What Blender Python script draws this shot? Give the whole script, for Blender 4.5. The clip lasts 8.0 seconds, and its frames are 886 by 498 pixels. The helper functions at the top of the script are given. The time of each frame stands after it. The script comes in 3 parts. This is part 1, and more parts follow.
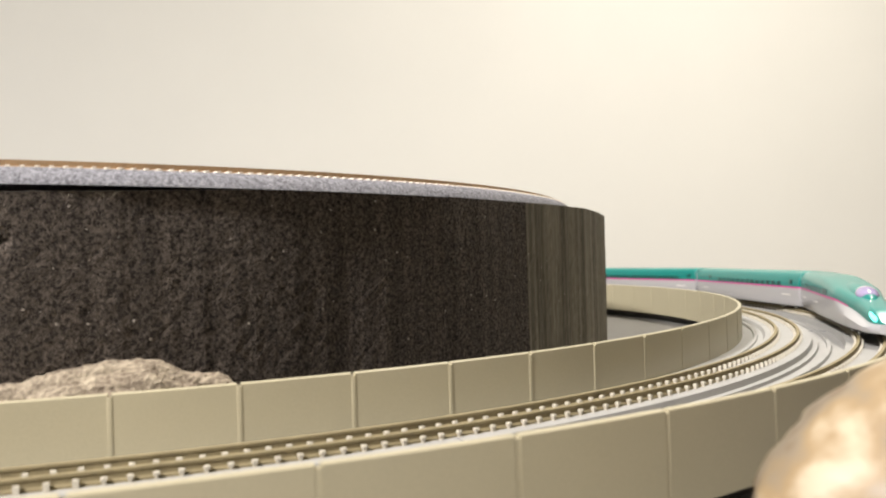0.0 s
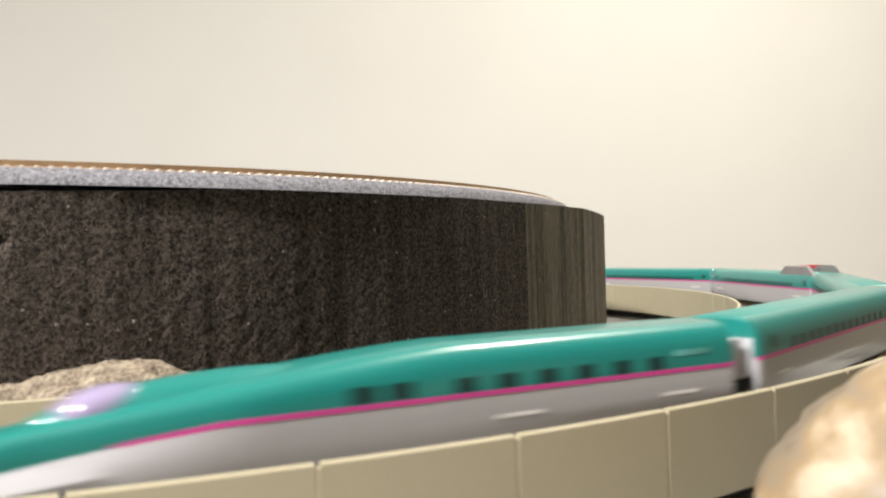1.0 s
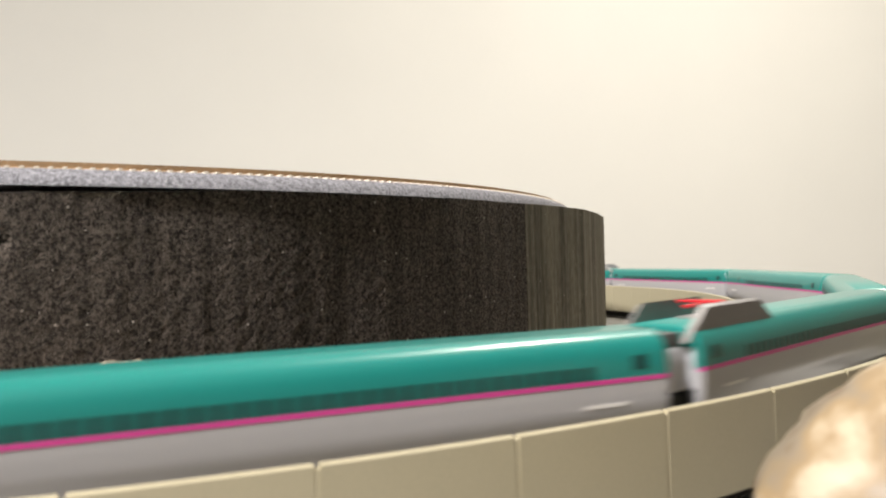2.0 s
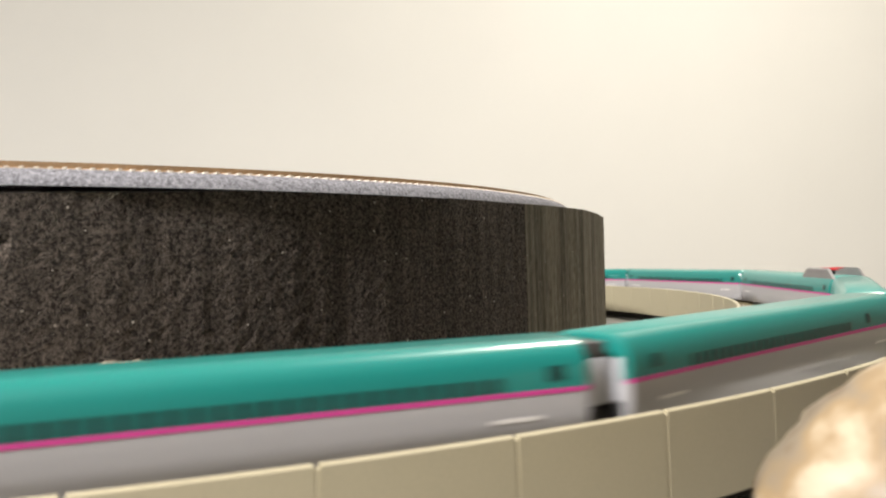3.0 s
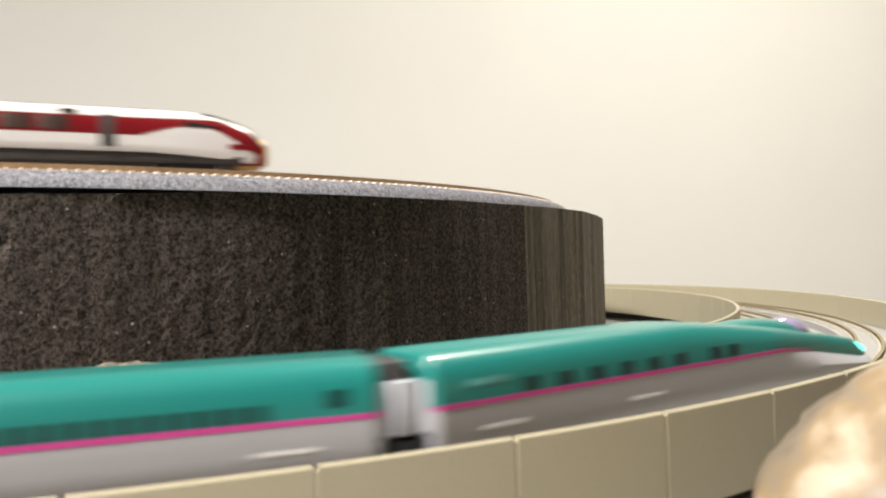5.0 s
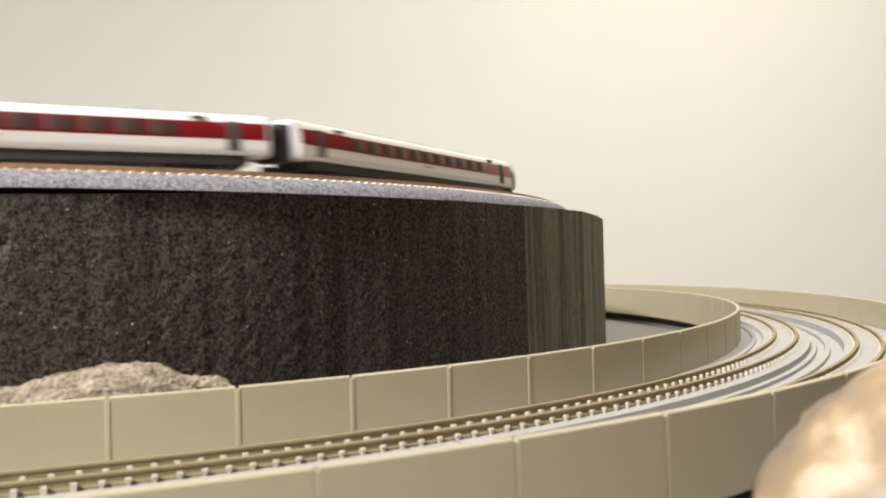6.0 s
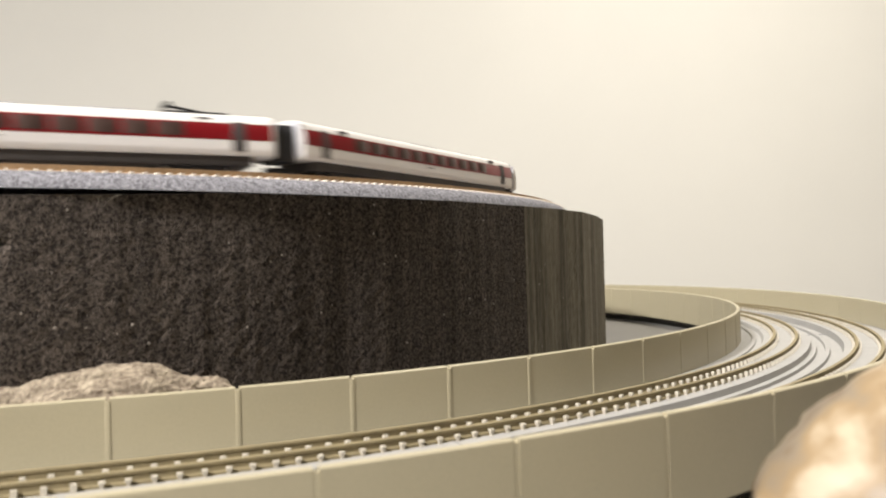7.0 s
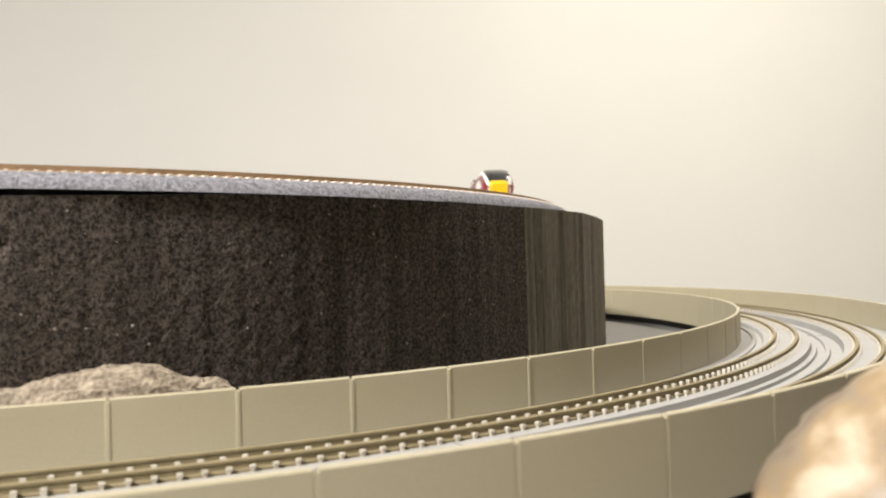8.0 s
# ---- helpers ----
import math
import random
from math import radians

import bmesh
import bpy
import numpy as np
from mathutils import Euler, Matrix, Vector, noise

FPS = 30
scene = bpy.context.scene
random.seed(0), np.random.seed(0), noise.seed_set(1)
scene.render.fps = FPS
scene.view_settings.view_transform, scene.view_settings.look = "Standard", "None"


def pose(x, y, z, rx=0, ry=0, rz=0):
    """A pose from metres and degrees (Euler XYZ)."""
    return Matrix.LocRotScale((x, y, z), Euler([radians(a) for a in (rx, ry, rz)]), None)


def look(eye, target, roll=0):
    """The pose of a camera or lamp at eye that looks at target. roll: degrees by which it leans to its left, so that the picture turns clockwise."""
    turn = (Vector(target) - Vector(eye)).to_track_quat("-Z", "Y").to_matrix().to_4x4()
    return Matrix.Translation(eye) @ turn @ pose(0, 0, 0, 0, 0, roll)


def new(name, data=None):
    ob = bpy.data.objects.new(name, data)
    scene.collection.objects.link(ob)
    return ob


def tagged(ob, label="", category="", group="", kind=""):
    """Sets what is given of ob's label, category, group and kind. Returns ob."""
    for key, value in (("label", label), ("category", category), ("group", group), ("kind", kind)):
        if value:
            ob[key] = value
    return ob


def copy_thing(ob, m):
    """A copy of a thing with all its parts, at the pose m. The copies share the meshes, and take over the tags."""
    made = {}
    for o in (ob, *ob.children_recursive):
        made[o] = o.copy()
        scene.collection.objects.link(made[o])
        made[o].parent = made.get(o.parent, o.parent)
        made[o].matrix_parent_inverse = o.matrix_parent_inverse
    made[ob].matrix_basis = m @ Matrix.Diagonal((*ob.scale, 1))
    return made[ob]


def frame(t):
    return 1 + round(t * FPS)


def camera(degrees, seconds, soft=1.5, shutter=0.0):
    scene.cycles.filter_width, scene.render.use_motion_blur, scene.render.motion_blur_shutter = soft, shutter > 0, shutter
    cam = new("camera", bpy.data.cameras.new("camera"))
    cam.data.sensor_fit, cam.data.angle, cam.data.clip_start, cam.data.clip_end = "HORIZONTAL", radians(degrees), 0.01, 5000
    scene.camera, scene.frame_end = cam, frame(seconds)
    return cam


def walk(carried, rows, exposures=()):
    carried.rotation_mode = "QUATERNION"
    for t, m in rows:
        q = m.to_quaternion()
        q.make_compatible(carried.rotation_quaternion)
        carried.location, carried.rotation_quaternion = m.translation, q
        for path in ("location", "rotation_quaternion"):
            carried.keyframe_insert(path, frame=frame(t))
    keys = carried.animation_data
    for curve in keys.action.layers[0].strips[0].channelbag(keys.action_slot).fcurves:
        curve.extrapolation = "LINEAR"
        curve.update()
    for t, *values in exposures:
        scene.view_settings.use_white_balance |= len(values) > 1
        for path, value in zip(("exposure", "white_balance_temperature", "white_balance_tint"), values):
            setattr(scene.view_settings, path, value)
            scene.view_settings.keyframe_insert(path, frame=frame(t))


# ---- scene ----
CAM_Z = 0.0543
# slow settling of the phone: seconds, degrees of pitch, degrees of yaw
SETTLE = [(0.0, 0.324, -0.108), (0.5, 0.324, -0.099), (1.0, 0.306, -0.081), (1.5, 0.270, -0.063), (3.0, 0.234, -0.045), (3.5, 0.207, -0.018), (4.0, 0.198, -0.009), (4.5, 0.153, 0.000), (6.0, 0.099, 0.000), (6.5, 0.081, 0.000), (7.0, 0.063, 0.000), (7.5, 0.018, 0.000), (8.0, 0.000, 0.000)]
PITCH, ROLL = 0.752, -1.665


def eye_pose(down, yaw):
    a, b = radians(PITCH - down), radians(yaw)
    return look((0, 0, CAM_Z), (math.sin(b) * math.cos(a), math.cos(b) * math.cos(a), CAM_Z + math.sin(a)), ROLL)


cam = camera(58.24, 8.0, soft=2.0, shutter=0.38)
cam.data.dof.use_dof = True
cam.data.dof.focus_distance, cam.data.dof.aperture_fstop = 0.31, 26.0
walk(cam, [(t, eye_pose(d, y)) for t, d, y in SETTLE], [(0.0, 0.70), (4.7, 0.70), (5.9, 0.63), (8.0, 0.66)])

# ---- light ----
world = bpy.data.worlds.new("world")
world.use_nodes = True
world.node_tree.nodes["Background"].inputs[0].default_value = (1.0, 0.93, 0.85, 1)
world.node_tree.nodes["Background"].inputs[1].default_value = 0.01
scene.world = world


def area_lamp(name, at, target, size, watts, colour):
    d = bpy.data.lights.new(name, "AREA")
    d.shape, d.size, d.energy, d.color = "DISK", size, watts, colour
    ob = new(name, d)
    ob.matrix_world = look(at, target)
    return ob


area_lamp("ceiling_light_lamp", (-1.24, -1.02, 1.66), (-1.24, -1.02, 0), 0.30, 104, (1.0, 0.955, 0.93))
area_lamp("second_light_lamp", (0.70, 0.94, 1.66), (0.70, 0.94, 0), 0.30, 22.5, (1.0, 0.925, 0.82))


# ---- materials ----
def material(name, base, rough=0.5, metal=0.0, vary=0.12, size=60, fine=900, bump=0.0, other=None, spec=0.5, coat=0.0, glow=0.0, per_object=0.0, stretch=(1, 1, 1)):
    m = bpy.data.materials.new(name)
    m.use_nodes = True
    nt = m.node_tree
    b = nt.nodes["Principled BSDF"]
    b.inputs["Roughness"].default_value = rough
    b.inputs["Metallic"].default_value = metal
    b.inputs["Specular IOR Level"].default_value = spec
    b.inputs["Coat Weight"].default_value = coat
    b.inputs["Coat Roughness"].default_value = 0.12
    tc = nt.nodes.new("ShaderNodeTexCoord")
    mp = nt.nodes.new("ShaderNodeMapping")
    mp.inputs["Scale"].default_value = stretch
    nt.links.new(tc.outputs["Object"], mp.inputs[0])
    n1, n2 = nt.nodes.new("ShaderNodeTexNoise"), nt.nodes.new("ShaderNodeTexNoise")
    for n, s, d in ((n1, size, 4.0), (n2, fine, 3.0)):
        n.inputs["Scale"].default_value, n.inputs["Detail"].default_value = s, d
        nt.links.new(mp.outputs[0], n.inputs["Vector"])
    mx = nt.nodes.new("ShaderNodeMix")
    mx.data_type = "FLOAT"
    mx.inputs[0].default_value = 0.5
    nt.links.new(n1.outputs[0], mx.inputs[2])
    nt.links.new(n2.outputs[0], mx.inputs[3])
    fac = mx.outputs[0]
    if per_object:
        info = nt.nodes.new("ShaderNodeObjectInfo")
        ad = nt.nodes.new("ShaderNodeMath")
        ad.operation = "MULTIPLY_ADD"
        nt.links.new(info.outputs["Random"], ad.inputs[0])
        ad.inputs[1].default_value = per_object
        nt.links.new(fac, ad.inputs[2])
        fac = ad.outputs[0]
    ramp = nt.nodes.new("ShaderNodeValToRGB")
    lo = other if other else tuple(c * (1 - 2 * vary) for c in base)
    hi = base if other else tuple(min(1, c * (1 + vary)) for c in base)
    ramp.color_ramp.elements[0].position, ramp.color_ramp.elements[1].position = 0.34, 0.66
    ramp.color_ramp.elements[0].color, ramp.color_ramp.elements[1].color = (*lo, 1), (*hi, 1)
    nt.links.new(fac, ramp.inputs[0])
    nt.links.new(ramp.outputs[0], b.inputs["Base Color"])
    if bump:
        bp = nt.nodes.new("ShaderNodeBump")
        bp.inputs["Strength"].default_value, bp.inputs["Distance"].default_value = bump, 0.0006
        nt.links.new(n2.outputs[0], bp.inputs["Height"])
        nt.links.new(bp.outputs[0], b.inputs["Normal"])
    if glow:
        b.inputs["Emission Color"].default_value = (*base, 1)
        b.inputs["Emission Strength"].default_value = glow
    return m


M_WALL = material("painted_wall", (0.82, 0.82, 0.775), 0.85, vary=0.015, size=3, fine=300, bump=0.02)
M_TABLE = material("table_top", (0.21, 0.205, 0.195), 0.6, vary=0.06, size=12, fine=700)
M_ROOM = material("room_paint", (0.20, 0.175, 0.145), 0.9, vary=0.03, size=2, fine=90)
M_PANEL = material("ivory_panel_plastic", (0.44, 0.396, 0.272), 0.42, vary=0.03, size=40, fine=1500, bump=0.03, per_object=0.12)
M_DECK = material("grey_deck_plastic", (0.35, 0.345, 0.33), 0.5, vary=0.05, size=90, fine=1400, bump=0.04)
M_DARKDECK = material("dark_grey_plastic", (0.20, 0.20, 0.21), 0.5, vary=0.06, size=90, fine=1400)
# dark tone stands in for the shade below the deck
M_UNDER = material("underdeck_shade_grey", (0.10, 0.095, 0.09), 0.7, vary=0.1, size=90, fine=900)
M_RAIL = material("bronzed_rail", (0.27, 0.225, 0.13), 0.7, spec=0.25, vary=0.1, size=200, fine=2000)
M_CHAIR = material("pale_rail_chair", (0.58, 0.54, 0.45), 0.5, vary=0.08, size=300, fine=2000)
M_TIE = material("brown_rail", (0.42, 0.28, 0.155), 0.6, vary=0.12, size=120, fine=1500)
# near-white colour stands in for overhead light caught on the sleeper ends
M_TIELIT = material("pale_lit_sleeper", (0.80, 0.72, 0.60), 0.6, vary=0.08, size=120, fine=1500)
M_BALLAST = material("moulded_grey_ballast", (0.40, 0.40, 0.44), 0.8, other=(0.075, 0.075, 0.088), size=800, fine=1900, bump=0.7)
M_GREEN = material("glossy_green_paint", (0.010, 0.212, 0.186), 0.36, vary=0.02, size=30, fine=900, coat=0.45)
M_LOWER = material("silver_white_paint", (0.43, 0.425, 0.44), 0.28, vary=0.02, size=30, fine=900, coat=0.4)
M_PINK = material("magenta_stripe", (0.62, 0.06, 0.30), 0.3, vary=0.03, size=60, fine=900)
M_GLASS = material("dark_window", (0.026, 0.027, 0.028), 0.2, vary=0.1, size=60, fine=900)
M_TINT = material("green_tinted_window", (0.006, 0.045, 0.041), 0.3, vary=0.1, size=60, fine=900)
M_PANE = material("brown_tinted_pane", (0.072, 0.044, 0.037), 0.3, vary=0.1, size=60, fine=900)
M_EMBLEM = material("pale_teal_print", (0.10, 0.33, 0.30), 0.3, vary=0.05, size=60, fine=900)
M_BLACK = material("black_underframe", (0.02, 0.02, 0.021), 0.55, vary=0.2, size=200, fine=1500)
M_SKIRT = material("brown_grey_skirt", (0.055, 0.048, 0.043), 0.6, vary=0.15, size=150, fine=1200)
M_GREYP = material("grey_plastic", (0.24, 0.23, 0.225), 0.5, vary=0.08, size=90, fine=900)
M_BELLOW = material("pale_end_plate", (0.52, 0.53, 0.56), 0.45, vary=0.08, size=90, fine=900)
M_RED = material("red_insulator", (0.62, 0.02, 0.03), 0.35, vary=0.08, size=90, fine=900)
M_WHITE = material("white_car_paint", (0.80, 0.78, 0.75), 0.28, vary=0.02, size=30, fine=900, coat=0.4)
M_CRIMSON = material("crimson_band", (0.23, 0.007, 0.012), 0.3, vary=0.05, size=60, fine=900, coat=0.3)
M_YELLOW = material("warning_yellow", (0.85, 0.52, 0.01), 0.35, vary=0.03, size=60, fine=900)
M_DOOR = material("dark_grey_door", (0.065, 0.06, 0.058), 0.4, vary=0.08, size=90, fine=900)
M_SCREEN = material("tinted_windscreen", (0.36, 0.31, 0.48), 0.05, vary=0.04, size=60, fine=900, coat=1.0)
M_LIGHTS = material("headlight_lens", (0.16, 0.80, 0.68), 0.1, vary=0.02, size=60, fine=900, glow=1.3)
M_METAL = material("worn_steel", (0.5, 0.5, 0.5), 0.3, metal=1.0, vary=0.1, size=200, fine=1500)


def foam_material(name, light, dark, along, streak):
    """Granular foam. along: how far the knife drew the grain out up the face; streak: how dark its marks are."""
    m = material(name, light, 0.95, other=dark, size=900, fine=2300, bump=1.0, spec=0.2, stretch=(1, 1, along))
    nt = m.node_tree
    grain = [n for n in nt.nodes if n.type == "VALTORGB"][0].color_ramp.elements
    grain[0].position, grain[1].position = 0.41, 0.61
    b = nt.nodes["Principled BSDF"]
    old = b.inputs["Base Color"].links[0].from_socket
    tc, mp = nt.nodes.new("ShaderNodeTexCoord"), nt.nodes.new("ShaderNodeMapping")
    mp.inputs["Scale"].default_value = (1, 1, 0.012)
    nt.links.new(tc.outputs["Object"], mp.inputs[0])
    n = nt.nodes.new("ShaderNodeTexNoise")
    n.inputs["Scale"].default_value, n.inputs["Detail"].default_value = 230, 5
    nt.links.new(mp.outputs[0], n.inputs["Vector"])
    r = nt.nodes.new("ShaderNodeValToRGB")
    r.color_ramp.elements[0].position, r.color_ramp.elements[1].position = 0.36, 0.6
    r.color_ramp.elements[0].color, r.color_ramp.elements[1].color = (streak, streak, streak, 1), (1, 1, 1, 1)
    nt.links.new(n.outputs[0], r.inputs[0])
    mx = nt.nodes.new("ShaderNodeMix")
    mx.data_type, mx.blend_type = "RGBA", "MULTIPLY"
    mx.inputs[0].default_value = 1.0
    nt.links.new(old, mx.inputs[6])
    nt.links.new(r.outputs[0], mx.inputs[7])
    # sparse pale crumbs
    v = nt.nodes.new("ShaderNodeTexVoronoi")
    v.inputs["Scale"].default_value = 330
    nt.links.new(tc.outputs["Object"], v.inputs["Vector"])
    sep = nt.nodes.new("ShaderNodeSeparateColor")
    nt.links.new(v.outputs["Color"], sep.inputs[0])
    rare, near, both = (nt.nodes.new("ShaderNodeMath") for _ in range(3))
    rare.operation, near.operation, both.operation = "GREATER_THAN", "LESS_THAN", "MULTIPLY"
    rare.inputs[1].default_value, near.inputs[1].default_value = 0.84, 0.12
    nt.links.new(sep.outputs[0], rare.inputs[0])
    nt.links.new(v.outputs["Distance"], near.inputs[0])
    nt.links.new(rare.outputs[0], both.inputs[0])
    nt.links.new(near.outputs[0], both.inputs[1])
    cr = nt.nodes.new("ShaderNodeMix")
    cr.data_type = "RGBA"
    nt.links.new(both.outputs[0], cr.inputs[0])
    nt.links.new(mx.outputs[2], cr.inputs[6])
    cr.inputs[7].default_value = (0.42, 0.38, 0.33, 1)
    nt.links.new(cr.outputs[2], b.inputs["Base Color"])
    return m


M_FOAM = foam_material("charcoal_foam", (0.158, 0.131, 0.109), (0.018, 0.015, 0.013), 1.0, 0.75)
# knife-drawn grain and streaks; the paler base paints in light on the right-hand facets
M_LITFOAMCUT = foam_material("lit_knife_smoothed_foam", (0.255, 0.230, 0.174), (0.165, 0.146, 0.110), 0.06, 0.50)
M_ROCK = material("porous_grey_rock", (0.45, 0.385, 0.285), 0.9, other=(0.11, 0.080, 0.055), size=230, fine=900, bump=1.0)


def quartz_material():
    """Cream and ochre quartz with grey veils, in soft patches."""
    m = material("ochre_quartz_rock", (0.37, 0.30, 0.20), 0.5, other=(0.15, 0.095, 0.048), size=36, fine=120, bump=0.25)
    grain = [n for n in m.node_tree.nodes if n.type == "VALTORGB"][0].color_ramp
    grain.elements[0].position, grain.elements[1].position = 0.36, 0.62
    e = grain.elements.new(0.44)
    e.color = (0.22, 0.18, 0.13, 1)
    e = grain.elements.new(0.53)
    e.color = (0.28, 0.20, 0.11, 1)
    grain.elements[len(grain.elements) - 1].color = (0.46, 0.38, 0.27, 1)
    return m


M_ROCK2 = quartz_material()


# ---- mesh helpers ----
def smooth_mesh(bm, name, mat, angle=35):
    bmesh.ops.recalc_face_normals(bm, faces=bm.faces)
    for f in bm.faces:
        f.smooth = True
    for e in bm.edges:
        if len(e.link_faces) == 2 and e.calc_face_angle(0) > radians(angle):
            e.smooth = False
    me = bpy.data.meshes.new(name)
    bm.to_mesh(me)
    bm.free()
    me.materials.append(mat)
    return me


def part(name, bm, mat, parent, label=""):
    ob = new(name, smooth_mesh(bm, name, mat))
    ob.parent = parent
    return tagged(ob, label)


def thing(name, label, category, group="", kind="", at=None):
    ob = new(name)
    ob.empty_display_size = 0.01
    if at is not None:
        ob.matrix_basis = at
    return tagged(ob, label, category, group, kind)


def box(x0, x1, y0, y1, z0, z1, bevel=0.0, bm=None, m=None):
    out = bm if bm else bmesh.new()
    made = bmesh.ops.create_cube(out, size=1)["verts"]
    for v in made:
        v.co = Vector(((x0 + x1) / 2 + v.co.x * (x1 - x0), (y0 + y1) / 2 + v.co.y * (y1 - y0), (z0 + z1) / 2 + v.co.z * (z1 - z0)))
    if bevel:
        es = list({e for v in made for e in v.link_edges})
        r = bmesh.ops.bevel(out, geom=es, offset=bevel, segments=2, affect="EDGES", profile=0.6)
        made = list({v for f in r["faces"] for v in f.verts} | {v for v in made if v.is_valid})
    if m is not None:
        for v in made:
            v.co = m @ v.co
    return out


def cylinder(r, depth, m, seg=16, bm=None):
    out = bm if bm else bmesh.new()
    bmesh.ops.create_cone(out, cap_ends=True, segments=seg, radius1=r, radius2=r, depth=depth, matrix=m)
    return out


def grid_solid(rows, closed=True, bm=None):
    """Skin a row of closed rings and cap both ends."""
    out = bm if bm else bmesh.new()
    vs = [[out.verts.new(p) for p in r] for r in rows]
    n = len(rows[0])
    for a, b in zip(vs, vs[1:]):
        for j in range(n if closed else n - 1):
            k = (j + 1) % n
            out.faces.new((a[j], a[k], b[k], b[j]))
    if closed:
        out.faces.new(vs[0])
        out.faces.new(vs[-1][::-1])
    return out


# ---- the two loops ----
class Loop:
    """An oval: two half circles and two straights. s is the angle round the first half circle."""

    def __init__(self, cx, cy, turn, straight, base):
        self.c, self.turn, self.straight, self.base = Vector((cx, cy, 0)), turn, straight, base
        self.lam = straight / base
        self.total = 2 * math.pi + 2 * self.lam
        self.c2 = self.c - straight * Vector((math.cos(turn), math.sin(turn), 0))

    def at(self, s, r, z=0.0):
        q = (s - self.turn) % self.total
        if q <= math.pi:
            c, a, d = self.c, self.turn + q, 0.0
        elif q < math.pi + self.lam:
            c, a, d = self.c, self.turn + math.pi, (q - math.pi) * self.base
        elif q <= 2 * math.pi + self.lam:
            c, a, d = self.c2, self.turn + q - self.lam, 0.0
        else:
            c, a, d = self.c2, self.turn + 2 * math.pi, (q - 2 * math.pi - self.lam) * self.base
        p = c + r * Vector((math.sin(a), -math.cos(a), 0)) + d * Vector((math.cos(a), math.sin(a), 0))
        p.z = z
        return p, a

    def marks(self, step):
        """Angles round the loop with none on the seams of arc and straight left out."""
        return [self.turn + i * step for i in range(int(self.total / step))]

    def sweep(self, profile, n_arc=96, bm=None, s_range=None):
        """Sweep a closed profile of (radius, height) round the loop."""
        out = bm if bm else bmesh.new()
        if s_range:
            ss = np.linspace(s_range[0], s_range[1], n_arc)
        else:
            ss = [self.turn + math.pi * i / n_arc for i in range(n_arc + 1)]
            ss += [self.turn + math.pi + self.lam + math.pi * i / n_arc for i in range(n_arc + 1)]
        rings = [[out.verts.new(self.at(s, r, z)[0]) for r, z in profile] for s in ss]
        n = len(profile)
        pairs = list(zip(rings, rings[1:])) + ([] if s_range else [(rings[-1], rings[0])])
        for a, b in pairs:
            for j in range(n):
                k = (j + 1) % n
                out.faces.new((a[j], b[j], b[k], a[k]))
        if s_range:
            out.faces.new(rings[0])
            out.faces.new(rings[-1][::-1])
        return out


TURN = 0.33
LOWER = Loop(-0.1933, 0.5178, TURN, 0.62, 0.414)
UPPER = Loop(-0.2543, 0.4766, TURN, 0.75, 0.282)
FOAM = Loop(-0.2385, 0.5102, TURN, 0.75, 0.335)
RAIL_Z = 0.0149          # top of the lower rails
DECK_Z = 0.0104
UP_BASE, UP_TIE = 0.0740, 0.0789
UP_RAIL = 0.0806

# ---- the room ----


def room():
    def slab(name, bm, mat, label, cat):
        ob = new(name, smooth_mesh(bm, name, mat))
        return tagged(ob, label, cat, kind="structure")
    slab("wall_north", box(-2.4, 2.2, 2.1, 2.2, -0.75, 1.75), M_WALL, "plain warm white painted wall behind the layout", "wall")
    slab("wall_south", box(-2.4, 2.2, -2.3, -2.2, -0.75, 1.75), M_ROOM, "plain beige painted wall behind the camera", "wall")
    slab("wall_west", box(-2.5, -2.4, -2.3, 2.2, -0.75, 1.75), M_ROOM, "plain beige painted side wall of the room", "wall")
    slab("wall_east", box(2.2, 2.3, -2.3, 2.2, -0.75, 1.75), M_ROOM, "plain beige painted side wall of the room", "wall")
    slab("ceiling", box(-2.5, 2.3, -2.3, 2.2, 1.75, 1.85), M_WALL, "plain white painted ceiling", "ceiling")
    slab("floor", box(-2.5, 2.3, -2.3, 2.2, -0.85, -0.75), M_ROOM, "plain beige floor of the room", "floor")
    t = thing("layout_table", "wide grey-topped table that carries the model railway", "table")
    part("tabletop", box(-1.75, 0.262, -0.6, 0.972, -0.03, 0, 0.003), M_TABLE, t)
    for x in (-1.6, 0.2):
        for y in (-0.5, 0.90):
            part("leg", box(x - 0.03, x + 0.03, y - 0.03, y + 0.03, -0.75, -0.03, 0.003), M_ROOM, t)


room()

# ---- lower viaduct ----
R_IN, R_OUT, STEP = 0.3604, 0.4360, 0.07802
IN_TOP, OUT_TOP = 0.0256, 0.0242
IN_FIRST, OUT_FIRST = 0.33284, 0.4093


